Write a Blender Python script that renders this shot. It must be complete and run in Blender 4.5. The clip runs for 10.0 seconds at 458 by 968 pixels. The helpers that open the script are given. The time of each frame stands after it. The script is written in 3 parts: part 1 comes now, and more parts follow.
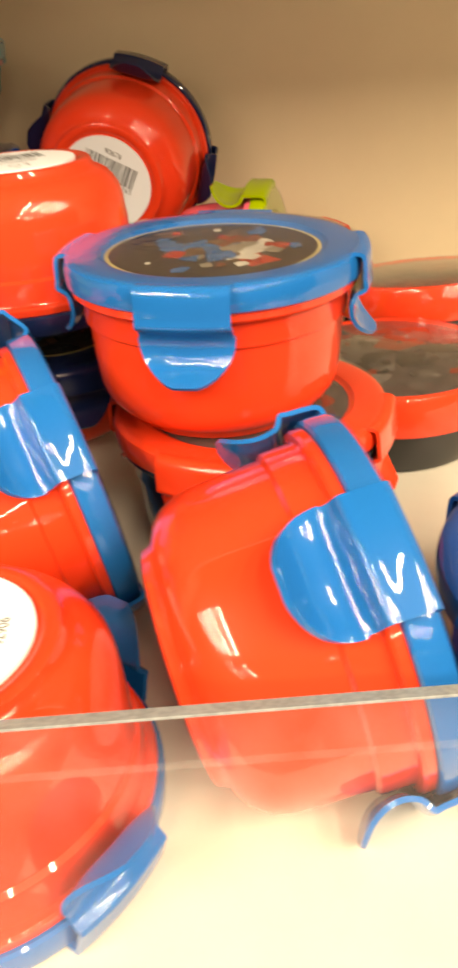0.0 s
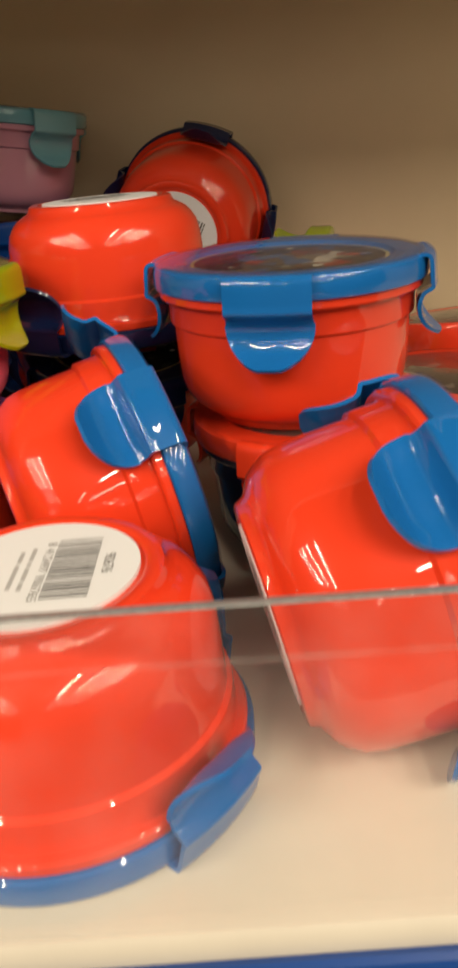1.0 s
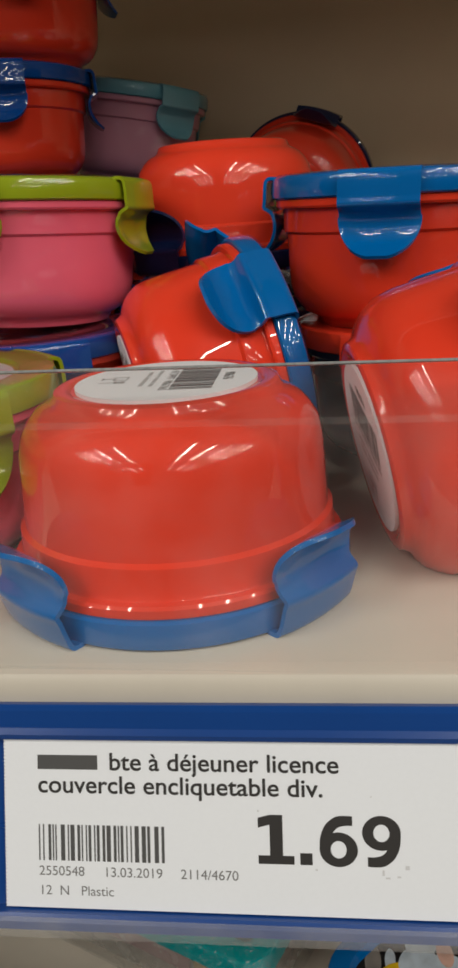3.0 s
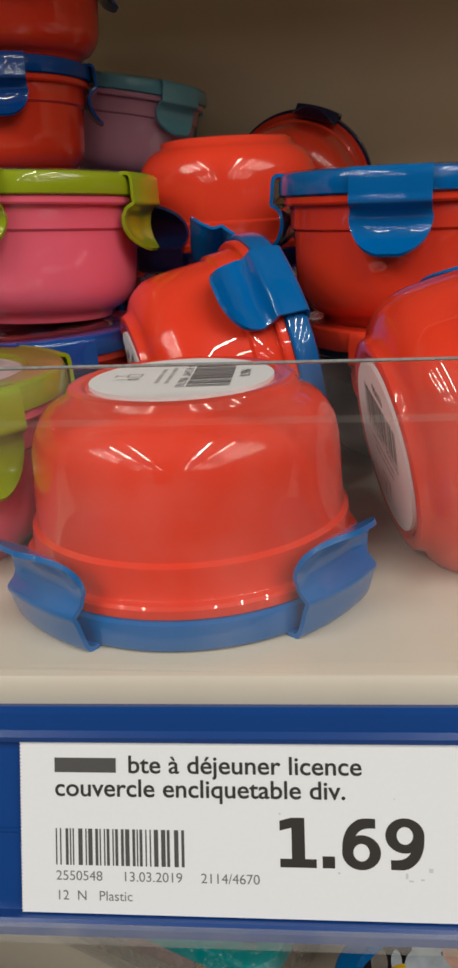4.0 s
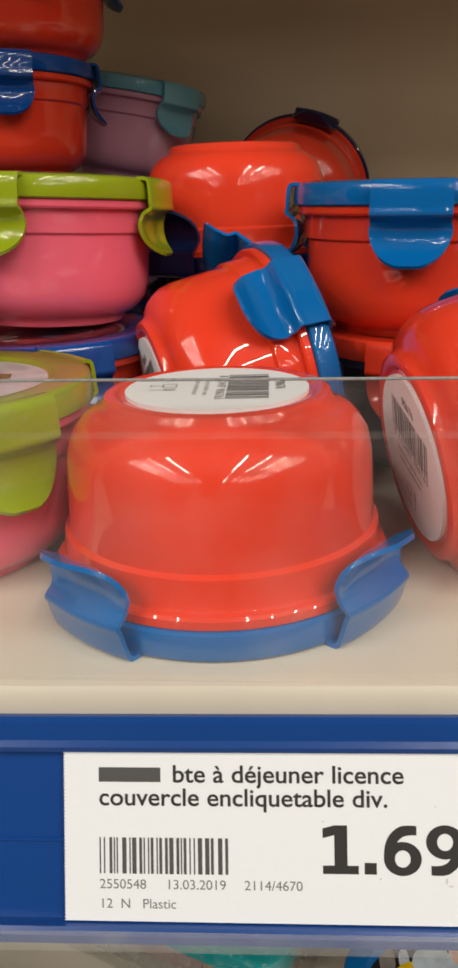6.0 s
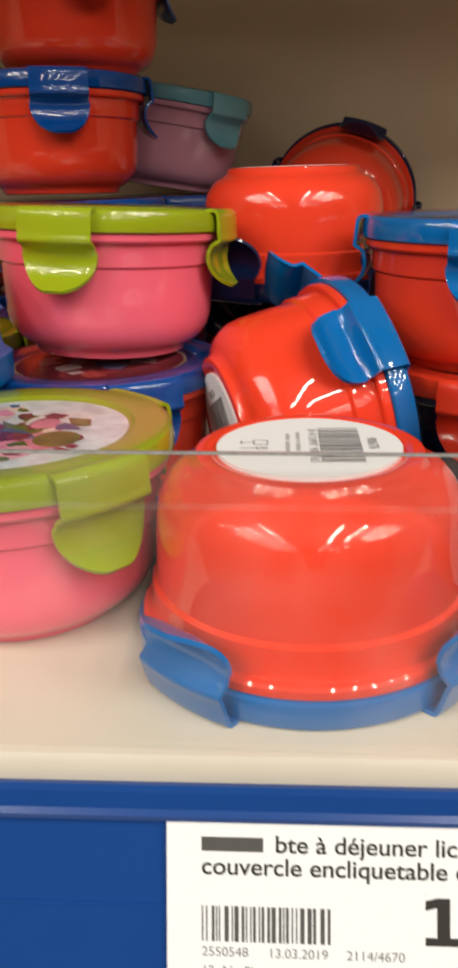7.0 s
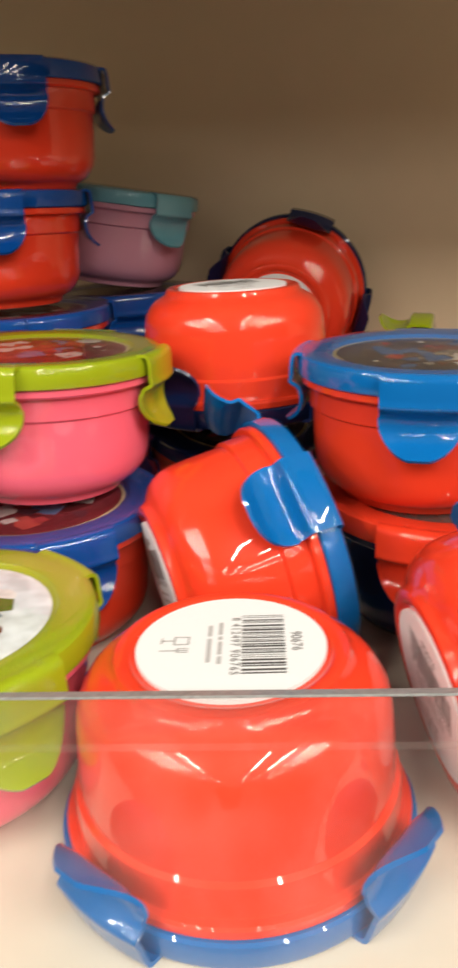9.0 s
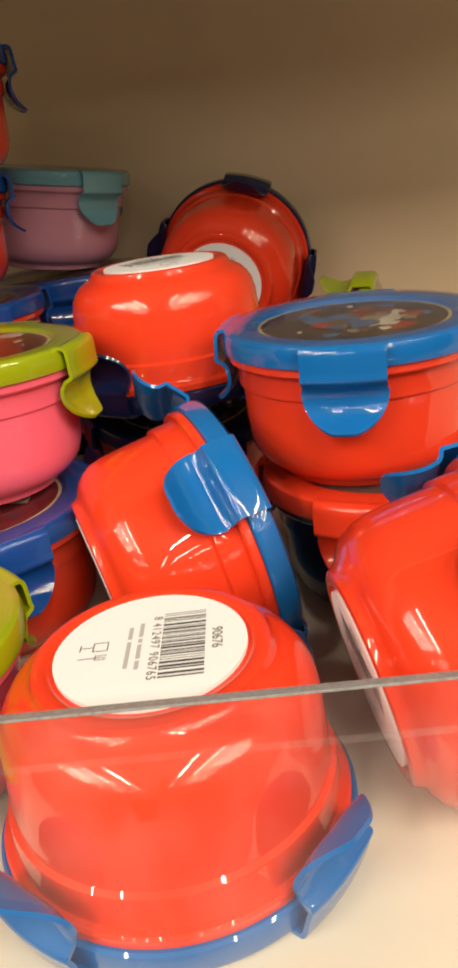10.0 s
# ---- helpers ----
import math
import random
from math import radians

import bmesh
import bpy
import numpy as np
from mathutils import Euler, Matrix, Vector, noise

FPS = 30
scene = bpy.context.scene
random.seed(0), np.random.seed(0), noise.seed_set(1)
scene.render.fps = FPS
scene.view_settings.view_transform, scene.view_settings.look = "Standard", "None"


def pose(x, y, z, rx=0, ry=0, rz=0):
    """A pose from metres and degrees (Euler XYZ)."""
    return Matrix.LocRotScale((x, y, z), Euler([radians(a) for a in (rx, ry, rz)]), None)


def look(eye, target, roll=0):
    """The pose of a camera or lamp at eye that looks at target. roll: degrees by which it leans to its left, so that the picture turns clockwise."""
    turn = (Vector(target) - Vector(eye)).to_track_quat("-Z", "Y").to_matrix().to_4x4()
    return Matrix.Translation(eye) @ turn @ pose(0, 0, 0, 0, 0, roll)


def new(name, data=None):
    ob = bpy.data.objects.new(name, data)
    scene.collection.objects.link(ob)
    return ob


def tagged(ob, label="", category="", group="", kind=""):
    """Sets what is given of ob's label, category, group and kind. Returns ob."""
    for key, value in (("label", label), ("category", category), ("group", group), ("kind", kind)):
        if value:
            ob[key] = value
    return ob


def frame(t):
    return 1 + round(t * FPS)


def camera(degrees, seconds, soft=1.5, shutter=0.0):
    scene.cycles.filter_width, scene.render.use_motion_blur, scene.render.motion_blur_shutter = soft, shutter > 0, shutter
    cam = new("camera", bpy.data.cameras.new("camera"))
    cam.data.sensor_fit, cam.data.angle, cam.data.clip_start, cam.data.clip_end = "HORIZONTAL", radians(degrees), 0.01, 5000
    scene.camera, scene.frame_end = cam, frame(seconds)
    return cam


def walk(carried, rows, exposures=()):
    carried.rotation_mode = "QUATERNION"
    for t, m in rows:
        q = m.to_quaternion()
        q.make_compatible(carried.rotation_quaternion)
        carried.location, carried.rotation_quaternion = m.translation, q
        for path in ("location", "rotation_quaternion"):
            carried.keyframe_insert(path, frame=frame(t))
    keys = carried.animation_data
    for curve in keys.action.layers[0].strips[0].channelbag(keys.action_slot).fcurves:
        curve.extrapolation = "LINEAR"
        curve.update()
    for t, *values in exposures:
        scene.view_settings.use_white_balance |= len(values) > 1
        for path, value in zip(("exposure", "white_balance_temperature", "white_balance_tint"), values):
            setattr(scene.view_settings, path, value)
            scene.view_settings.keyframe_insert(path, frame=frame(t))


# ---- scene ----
# camera and its way: x along the shelf, y into the shelf, z up from the shelf board
cam = camera(32.0, 10.0, 3.0, 0.5)
PATH = [
    (0, (0.10306, -0.07868, 0.17476), (0.10649, 0.17912, 0.02137), -4.54),
    (0.4, (0.08066, -0.08957, 0.17454), (0.08532, 0.17440, 0.03206), -3.32),
    (0.5, (0.07736, -0.09084, 0.17214), (0.08228, 0.17387, 0.03106), -3.77),
    (1, (0.08664, -0.10798, 0.15058), (0.07909, 0.16664, 0.03006), -5.44),
    (1.5, (0.08127, -0.12372, 0.10423), (0.06184, 0.15273, -0.01065), -2.44),
    (2, (0.07776, -0.13983, 0.07537), (0.05277, 0.13502, -0.04223), -3.25),
    (2.5, (0.07815, -0.14973, 0.09050), (0.04581, 0.12949, -0.01435), -4.14),
    (3, (0.07540, -0.15040, 0.10157), (0.04060, 0.13075, 0.00286), -3.90),
    (4.5, (0.06149, -0.14833, 0.10095), (0.03715, 0.13348, 0.00098), -3.00),
    (5, (0.05579, -0.15169, 0.10355), (0.03516, 0.13013, 0.00279), -2.73),
    (6.5, (0.04063, -0.14877, 0.11132), (0.02423, 0.13264, 0.00867), -1.85),
    (7, (0.02684, -0.14371, 0.12624), (0.00717, 0.13539, 0.01801), -1.65),
    (7.5, (0.02194, -0.13887, 0.13619), (-0.00185, 0.14051, 0.02953), -1.43),
    (8, (0.02748, -0.13075, 0.14223), (0.00426, 0.14898, 0.03636), -1.59),
    (8.5, (0.03555, -0.12289, 0.15165), (0.01254, 0.15695, 0.04599), -2.20),
    (9, (0.04446, -0.12017, 0.16731), (0.03099, 0.16187, 0.06596), -2.95),
    (9.5, (0.06755, -0.10756, 0.16360), (0.04856, 0.16771, 0.04584), -9.36),
    (10, (0.06779, -0.11030, 0.16979), (0.05452, 0.16692, 0.05589), -8.03),
]
EXPOSURE = [(0, 1.12, 8700, 10), (0.5, 0.47, 8800, 10), (1, 0.02, 7700, 10), (1.5, 0.08, 6900, 10), (2, -0.38, 6350, 10), (2.5, -0.88, 6350, 10), (3, -0.7, 6350, 10), (4.5, -0.57, 6350, 10), (6.5, -0.15, 6600, 10), (7, 0.0, 6600, 10), (8, 0.05, 6700, 10), (8.5, 0.06, 6700, 10), (9, 0.42, 6700, 10), (9.5, 0.56, 6950, 10), (10, 0.32, 7500, 10)]
walk(cam, [(t, look(eye, target, roll)) for t, eye, target, roll in PATH], EXPOSURE)

# ---- world and light: a shop with tube lights that run away from the shelf ----
world = bpy.data.worlds.new("world")
scene.world = world
world.use_nodes = True
world.node_tree.nodes["Background"].inputs["Color"].default_value = (0.9, 0.86, 0.8, 1)
world.node_tree.nodes["Background"].inputs["Strength"].default_value = 0.005
TUBE_X = (-2.55, -2.0, -1.45, -0.9, 0.6, 1.15, 1.7, 2.25, 2.8)
# near row gives the reflected streaks; weaker far row is added fill for the back panel
for x, y, watts in [(x, *row) for row in ((-1.65, 25.0), (-4.3, 9.0)) for x in TUBE_X]:
    lamp = bpy.data.lights.new("tube_lamp", "AREA")
    lamp.shape, lamp.size, lamp.size_y = "RECTANGLE", 0.035, 1.9
    lamp.energy, lamp.color = watts, (1.0, 0.93, 0.82)
    tube = new("tube_lamp", lamp)
    tube.matrix_world = pose(x, y, 1.60)


# ---- materials ----
def node_material(name, rough=0.4, metallic=0.0):
    m = bpy.data.materials.new(name)
    m.use_nodes = True
    b = m.node_tree.nodes["Principled BSDF"]
    b.inputs["Roughness"].default_value = rough
    b.inputs["Metallic"].default_value = metallic
    return m, m.node_tree, b


def add(tree, kind, **inputs):
    n = tree.nodes.new(kind)
    for k, v in inputs.items():
        n.inputs[k.replace("_", " ")].default_value = v
    return n


def ramp(tree, fac, stops):
    r = tree.nodes.new("ShaderNodeValToRGB")
    e = r.color_ramp.elements
    while len(e) < len(stops):
        e.new(0.5)
    for el, (p, c) in zip(e, stops):
        el.position, el.color = p, (*c, 1)
    tree.links.new(fac, r.inputs["Fac"])
    return r.outputs["Color"]


def coords(tree):
    return tree.nodes.new("ShaderNodeTexCoord").outputs["Object"]


def plastic(name, colour, rough=0.02, vary=0.06, scuff=0.025):
    """Moulded polypropylene: even colour with faint clouding, fine scuffs and a slight waviness in the gloss."""
    m, t, b = node_material(name, rough)
    c = coords(t)
    n = add(t, "ShaderNodeTexNoise", Scale=22.0, Detail=2.0)
    t.links.new(c, n.inputs["Vector"])
    lo = tuple(v * (1 - vary) for v in colour)
    hi = tuple(min(1, v * (1 + vary)) for v in colour)
    t.links.new(ramp(t, n.outputs["Fac"], [(0.3, lo), (0.7, hi)]), b.inputs["Base Color"])
    f = add(t, "ShaderNodeTexNoise", Scale=90.0, Detail=4.0)
    t.links.new(c, f.inputs["Vector"])
    mr = add(t, "ShaderNodeMapRange", From_Min=0.4, From_Max=0.75, To_Min=rough, To_Max=rough + scuff)
    t.links.new(f.outputs["Fac"], mr.inputs["Value"])
    t.links.new(mr.outputs["Result"], b.inputs["Coat Roughness"])
    b.inputs["Coat Weight"].default_value = 1.0
    b.inputs["Roughness"].default_value = 0.34
    b.inputs["Specular IOR Level"].default_value = 0.08
    return m


RED = plastic("red_plastic", (0.73, 0.046, 0.018))
PINK = plastic("pink_plastic", (0.82, 0.13, 0.20))
PALE_PINK = plastic("pale_pink_plastic", (0.62, 0.30, 0.40))
BLUE = plastic("blue_plastic", (0.0002, 0.118, 0.385))
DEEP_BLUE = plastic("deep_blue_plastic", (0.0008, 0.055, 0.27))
NAVY = plastic("navy_plastic", (0.006, 0.014, 0.06))
GREEN = plastic("lime_plastic", (0.27, 0.345, 0.010))
AQUA = plastic("aqua_plastic", (0.14, 0.38, 0.47))
TEAL = plastic("teal_plastic", (0.0, 0.26, 0.28))
BLACK = plastic("black_plastic", (0.008, 0.007, 0.007))
YELLOW = plastic("yellow_plastic", (0.75, 0.42, 0.01), 0.3)


def paper(name, colour):
    m, t, b = node_material(name, 0.62)
    n = add(t, "ShaderNodeTexNoise", Scale=900.0, Detail=3.0)
    t.links.new(coords(t), n.inputs["Vector"])
    t.links.new(ramp(t, n.outputs["Fac"], [(0.3, tuple(v * 0.985 for v in colour)), (0.7, colour)]), b.inputs["Base Color"])
    return m


PAPER = paper("label_paper", (0.76, 0.79, 0.83))
STICKER = paper("sticker_paper", (0.74, 0.77, 0.80))
INK = paper("black_ink", (0.025, 0.023, 0.022))
GREY_INK = paper("grey_ink", (0.16, 0.16, 0.16))
BAR_INK = paper("bar_ink", (0.07, 0.07, 0.07))
PALE_INK = paper("pale_ink", (0.40, 0.41, 0.42))


def painted_metal(name, colour, rough, grime):
    m, t, b = node_material(name, rough)
    c = coords(t)
    n = add(t, "ShaderNodeTexNoise", Scale=14.0, Detail=5.0, Roughness=0.65)
    t.links.new(c, n.inputs["Vector"])
    t.links.new(ramp(t, n.outputs["Fac"], [(0.25, tuple(v * (1 - grime) for v in colour)), (0.6, colour)]), b.inputs["Base Color"])
    f = add(t, "ShaderNodeTexNoise", Scale=700.0, Detail=2.0)
    t.links.new(c, f.inputs["Vector"])
    bump = add(t, "ShaderNodeBump", Strength=0.08, Distance=0.0003)
    t.links.new(f.outputs["Fac"], bump.inputs["Height"])
    t.links.new(bump.outputs["Normal"], b.inputs["Normal"])
    return m


CREAM = painted_metal("cream_enamel", (0.58, 0.535, 0.455), 0.42, 0.10)
WALL = painted_metal("beige_back_panel", (0.66, 0.53, 0.36), 0.5, 0.05)
RAIL = painted_metal("blue_rail", (0.006, 0.050, 0.23), 0.28, 0.12)
# unseen shop surfaces, kept dark to cut sheen and deepen shadows
SHOP_FLOOR = painted_metal("shop_floor", (0.10, 0.095, 0.088), 0.35, 0.15)
SHOP_WALL = painted_metal("shop_wall", (0.12, 0.11, 0.10), 0.6, 0.2)


INKS = {}


def ink(colour):
    if colour not in INKS:
        m, t, b = node_material("printed_ink", 0.2)
        n = add(t, "ShaderNodeTexNoise", Scale=140.0, Detail=3.0)
        t.links.new(coords(t), n.inputs["Vector"])
        t.links.new(ramp(t, n.outputs["Fac"], [(0.35, tuple(v * 0.8 for v in colour)), (0.65, tuple(min(1.0, v * 1.15) for v in colour))]), b.inputs["Base Color"])
        INKS[colour] = m
    return INKS[colour]


# name, background, rim, shape colours, share of angular shapes, seed
ART_DARK = ("dark", (0.035, 0.03, 0.028), (0.42, 0.34, 0.16), ((0.30, 0.03, 0.02), (0.10, 0.06, 0.04), (0.45, 0.42, 0.36), (0.03, 0.10, 0.22), (0.20, 0.17, 0.13), (0.16, 0.05, 0.03)), 0.95, 31)
ART_PINK = ("pink", (0.62, 0.68, 0.74), (0.66, 0.70, 0.74), ((0.62, 0.22, 0.30), (0.70, 0.52, 0.46), (0.13, 0.012, 0.03), (0.72, 0.36, 0.44), (0.05, 0.10, 0.20), (0.72, 0.70, 0.70), (0.24, 0.03, 0.06), (0.13, 0.012, 0.03), (0.10, 0.14, 0.02)), 0.6, 44)
ART_RED = ("red", (0.10, 0.012, 0.014), (0.45, 0.38, 0.22), ((0.28, 0.03, 0.03), (0.06, 0.02, 0.03), (0.50, 0.42, 0.42), (0.10, 0.14, 0.28), (0.35, 0.05, 0.04)), 0.9, 12)
ART_GREY = ("grey", (0.07, 0.06, 0.055), (0.05, 0.05, 0.05), ((0.09, 0.08, 0.07), (0.20, 0.035, 0.02), (0.14, 0.125, 0.11), (0.05, 0.045, 0.04), (0.07, 0.06, 0.055)), 0.9, 17)


def art_mesh(art, rx, ry, z):
    """A printed disc: flat overlapping shapes of ink, a hair's breadth apart."""
    name, ground, rim, colours, shards, seed = art
    rng = random.Random(seed)
    bm = bmesh.new()
    mats = []

    def flat(points, h, colour):
        if colour not in mats:
            mats.append(colour)
        f = bm.faces.new([bm.verts.new((x, y, h)) for x, y in points])
        f.normal_update()
        if f.normal.z < 0:
            f.normal_flip()
        f.material_index = mats.index(colour)

    def oval(cx, cy, a, b, turn, n=28):
        c, s = math.cos(turn), math.sin(turn)
        return [(cx + a * math.cos(q) * c - b * math.sin(q) * s, cy + a * math.cos(q) * s + b * math.sin(q) * c) for q in (2 * math.pi * k / n for k in range(n))]

    flat(oval(0, 0, rx, ry, 0, 64), z, rim)
    flat(oval(0, 0, rx * 0.965, ry * 0.965, 0, 64), z + 4e-6, ground)
    for k in range(46):
        size = rx * rng.uniform(0.10, 0.42) * (1.15 - k / 58)
        reach = max(rx * 0.93 - size, 0.001)
        q, d = rng.uniform(0, 6.283), math.sqrt(rng.random())
        cx, cy = d * reach * math.cos(q), d * reach * ry / rx * math.sin(q)
        turn, colour = rng.uniform(0, 3.14), rng.choice(colours)
        if rng.random() < shards:
            pts = [(cx + size * rng.uniform(0.4, 1) * math.cos(turn + g), cy + size * rng.uniform(0.25, 0.7) * math.sin(turn + g)) for g in (0, 1.3, 2.4, 3.3, 4.6)]
        else:
            pts = oval(cx, cy, size, size * rng.uniform(0.35, 0.95), turn)
        flat(pts, z + 8e-6 + k * 4e-6, colour)
    me = bpy.data.meshes.new("picture")
    bm.to_mesh(me)
    bm.free()
    for c in mats:
        me.materials.append(ink(c))
    return me


ART_MESHES = {}


def disc_art(art):
    if art[0] not in ART_MESHES:
        ART_MESHES[art[0]] = art_mesh(art, 36.2 * SIZE, 36.2 * SIZE, 55.75 * SIZE)
    return ART_MESHES[art[0]]



def clear_sheet(name, haze_low, haze_high, scale, tint=(0.985, 0.99, 0.985)):
    """Clear sheet: lets light straight through, with a dusty veil and a faint gloss."""
    m = bpy.data.materials.new(name)
    m.use_nodes = True
    t = m.node_tree
    t.nodes.remove(t.nodes["Principled BSDF"])
    out = t.nodes["Material Output"]
    through_ = add(t, "ShaderNodeBsdfTransparent", Color=(*tint, 1))
    dust = add(t, "ShaderNodeBsdfDiffuse", Color=(0.85, 0.82, 0.78, 1))
    back = add(t, "ShaderNodeBsdfTranslucent", Color=(0.85, 0.82, 0.78, 1))
    both = add(t, "ShaderNodeMixShader", Fac=0.4)
    t.links.new(dust.outputs[0], both.inputs[1])
    t.links.new(back.outputs[0], both.inputs[2])
    n = add(t, "ShaderNodeTexNoise", Scale=scale, Detail=5.0, Roughness=0.6)
    t.links.new(coords(t), n.inputs["Vector"])
    mr = add(t, "ShaderNodeMapRange", From_Min=0.38, From_Max=0.78, To_Min=haze_low, To_Max=haze_high)
    t.links.new(n.outputs["Fac"], mr.inputs["Value"])
    veil = t.nodes.new("ShaderNodeMixShader")
    t.links.new(mr.outputs["Result"], veil.inputs["Fac"])
    t.links.new(through_.outputs[0], veil.inputs[1])
    t.links.new(both.outputs[0], veil.inputs[2])
    gloss = add(t, "ShaderNodeBsdfGlossy", Roughness=0.08)
    lean = add(t, "ShaderNodeLayerWeight", Blend=0.2)
    weak = add(t, "ShaderNodeMath")
    weak.operation = "MULTIPLY"
    weak.inputs[1].default_value = 0.12
    t.links.new(lean.outputs["Facing"], weak.inputs[0])
    top = t.nodes.new("ShaderNodeMixShader")
    t.links.new(weak.outputs[0], top.inputs["Fac"])
    t.links.new(veil.outputs[0], top.inputs[1])
    t.links.new(gloss.outputs[0], top.inputs[2])
    t.links.new(top.outputs[0], out.inputs["Surface"])
    return m


ACRYLIC = clear_sheet("dusty_acrylic", 0.012, 0.076, 34.0)


def film_material(name, ripple, speck):
    """Tight clear shrink film: see-through, glossy at a slant, with fine creases and a few milky specks."""
    m = bpy.data.materials.new(name)
    m.use_nodes = True
    t = m.node_tree
    t.nodes.remove(t.nodes["Principled BSDF"])
    n = add(t, "ShaderNodeTexNoise", Scale=ripple, Detail=3.0, Distortion=1.5)
    t.links.new(coords(t), n.inputs["Vector"])
    bump = add(t, "ShaderNodeBump", Strength=0.25, Distance=0.0006)
    t.links.new(n.outputs["Fac"], bump.inputs["Height"])
    gloss = add(t, "ShaderNodeBsdfGlossy", Roughness=0.05)
    t.links.new(bump.outputs["Normal"], gloss.inputs["Normal"])
    lean = add(t, "ShaderNodeLayerWeight", Blend=0.5)
    t.links.new(bump.outputs["Normal"], lean.inputs["Normal"])
    steep = add(t, "ShaderNodeMath")
    steep.operation = "POWER"
    steep.inputs[1].default_value = 4.0
    t.links.new(lean.outputs["Facing"], steep.inputs[0])
    fres = add(t, "ShaderNodeMapRange", From_Min=0.0, From_Max=1.0, To_Min=0.04, To_Max=0.75)
    t.links.new(steep.outputs[0], fres.inputs["Value"])
    clear = add(t, "ShaderNodeBsdfTransparent", Color=(0.97, 0.97, 0.97, 1))
    milk = add(t, "ShaderNodeBsdfDiffuse", Color=(0.75, 0.73, 0.70, 1))
    fine = add(t, "ShaderNodeTexNoise", Scale=ripple * 4.0, Detail=5.0, Roughness=0.7, Distortion=2.0)
    t.links.new(coords(t), fine.inputs["Vector"])
    mr = add(t, "ShaderNodeMapRange", From_Min=0.55, From_Max=0.78, To_Min=0.0, To_Max=speck)
    t.links.new(fine.outputs["Fac"], mr.inputs["Value"])
    veil, top = t.nodes.new("ShaderNodeMixShader"), t.nodes.new("ShaderNodeMixShader")
    t.links.new(mr.outputs["Result"], veil.inputs["Fac"])
    t.links.new(clear.outputs[0], veil.inputs[1])
    t.links.new(milk.outputs[0], veil.inputs[2])
    t.links.new(fres.outputs[0], top.inputs["Fac"])
    t.links.new(veil.outputs[0], top.inputs[1])
    t.links.new(gloss.outputs[0], top.inputs[2])
    t.links.new(top.outputs[0], t.nodes["Material Output"].inputs["Surface"])
    return m


FILM = film_material("shrink_film", 90.0, 0.06)
CREASED_FILM = film_material("creased_film", 110.0, 0.8)
CUT_EDGE, t_, b_ = node_material("frosted_acrylic_edge", 0.35)
b_.inputs["Base Color"].default_value = (0.50, 0.51, 0.49, 1)
n_ = add(t_, "ShaderNodeTexNoise", Scale=900.0, Detail=3.0)
t_.links.new(coords(t_), n_.inputs["Vector"])
t_.links.new(ramp(t_, n_.outputs["Fac"], [(0.3, (0.19, 0.20, 0.20)), (0.7, (0.30, 0.31, 0.31))]), b_.inputs["Base Color"])
CLOUDY = clear_sheet("cloudy_plastic", 0.20, 0.42, 90.0)

# ---- mesh helpers ----
def mesh_of(name, bm, material, smooth=35):
    me = bpy.data.meshes.new(name)
    bm.normal_update()
    bm.to_mesh(me)
    bm.free()
    me.materials.append(material)
    if smooth:
        me.polygons.foreach_set("use_smooth", [True] * len(me.polygons))
        me.set_sharp_from_angle(angle=radians(smooth))
    return me


def part(name, bm, material, parent, label="", smooth=35):
    me = bm if isinstance(bm, bpy.types.Mesh) else mesh_of(name, bm, material, smooth)
    ob = new(name, me)
    ob.parent = parent
    if label:
        tagged(ob, label)
    return ob


def revolve(profile, steps=72):
    """A solid of revolution about z from (radius, height) pairs."""
    bm = bmesh.new()
    rings = []
    for r, z in profile:
        if r < 1e-6:
            rings.append([bm.verts.new((0, 0, z))])
        else:
            rings.append([bm.verts.new((r * math.cos(2 * math.pi * k / steps), r * math.sin(2 * math.pi * k / steps), z)) for k in range(steps)])
    for a, b in zip(rings, rings[1:]):
        for k in range(steps):
            n = (k + 1) % steps
            if len(a) == 1:
                bm.faces.new((a[0], b[k], b[n]))
            elif len(b) == 1:
                bm.faces.new((a[k], a[n], b[0]))
            else:
                bm.faces.new((a[k], a[n], b[n], b[k]))
    bmesh.ops.recalc_face_normals(bm, faces=bm.faces)
    return bm


def box(sx, sy, sz, at=(0, 0, 0), bevel=0.0, segments=2):
    bm = bmesh.new()
    bmesh.ops.create_cube(bm, size=1)
    bmesh.ops.transform(bm, matrix=Matrix.Translation(at) @ Matrix.Diagonal((sx, sy, sz, 1)), verts=bm.verts)
    if bevel:
        bmesh.ops.bevel(bm, geom=bm.edges[:], offset=bevel, segments=segments, affect="EDGES", profile=0.5)
    return bm


def extrude_x(outline, x0, x1):
    """A bar along x with the (y, z) outline as its section."""
    bm = bmesh.new()
    a = [bm.verts.new((x0, y, z)) for y, z in outline]
    b = [bm.verts.new((x1, y, z)) for y, z in outline]
    n = len(outline)
    for k in range(n):
        bm.faces.new((a[k], a[(k + 1) % n], b[(k + 1) % n], b[k]))
    bm.faces.new(a), bm.faces.new(b)
    bmesh.ops.recalc_face_normals(bm, faces=bm.faces)
    return bm


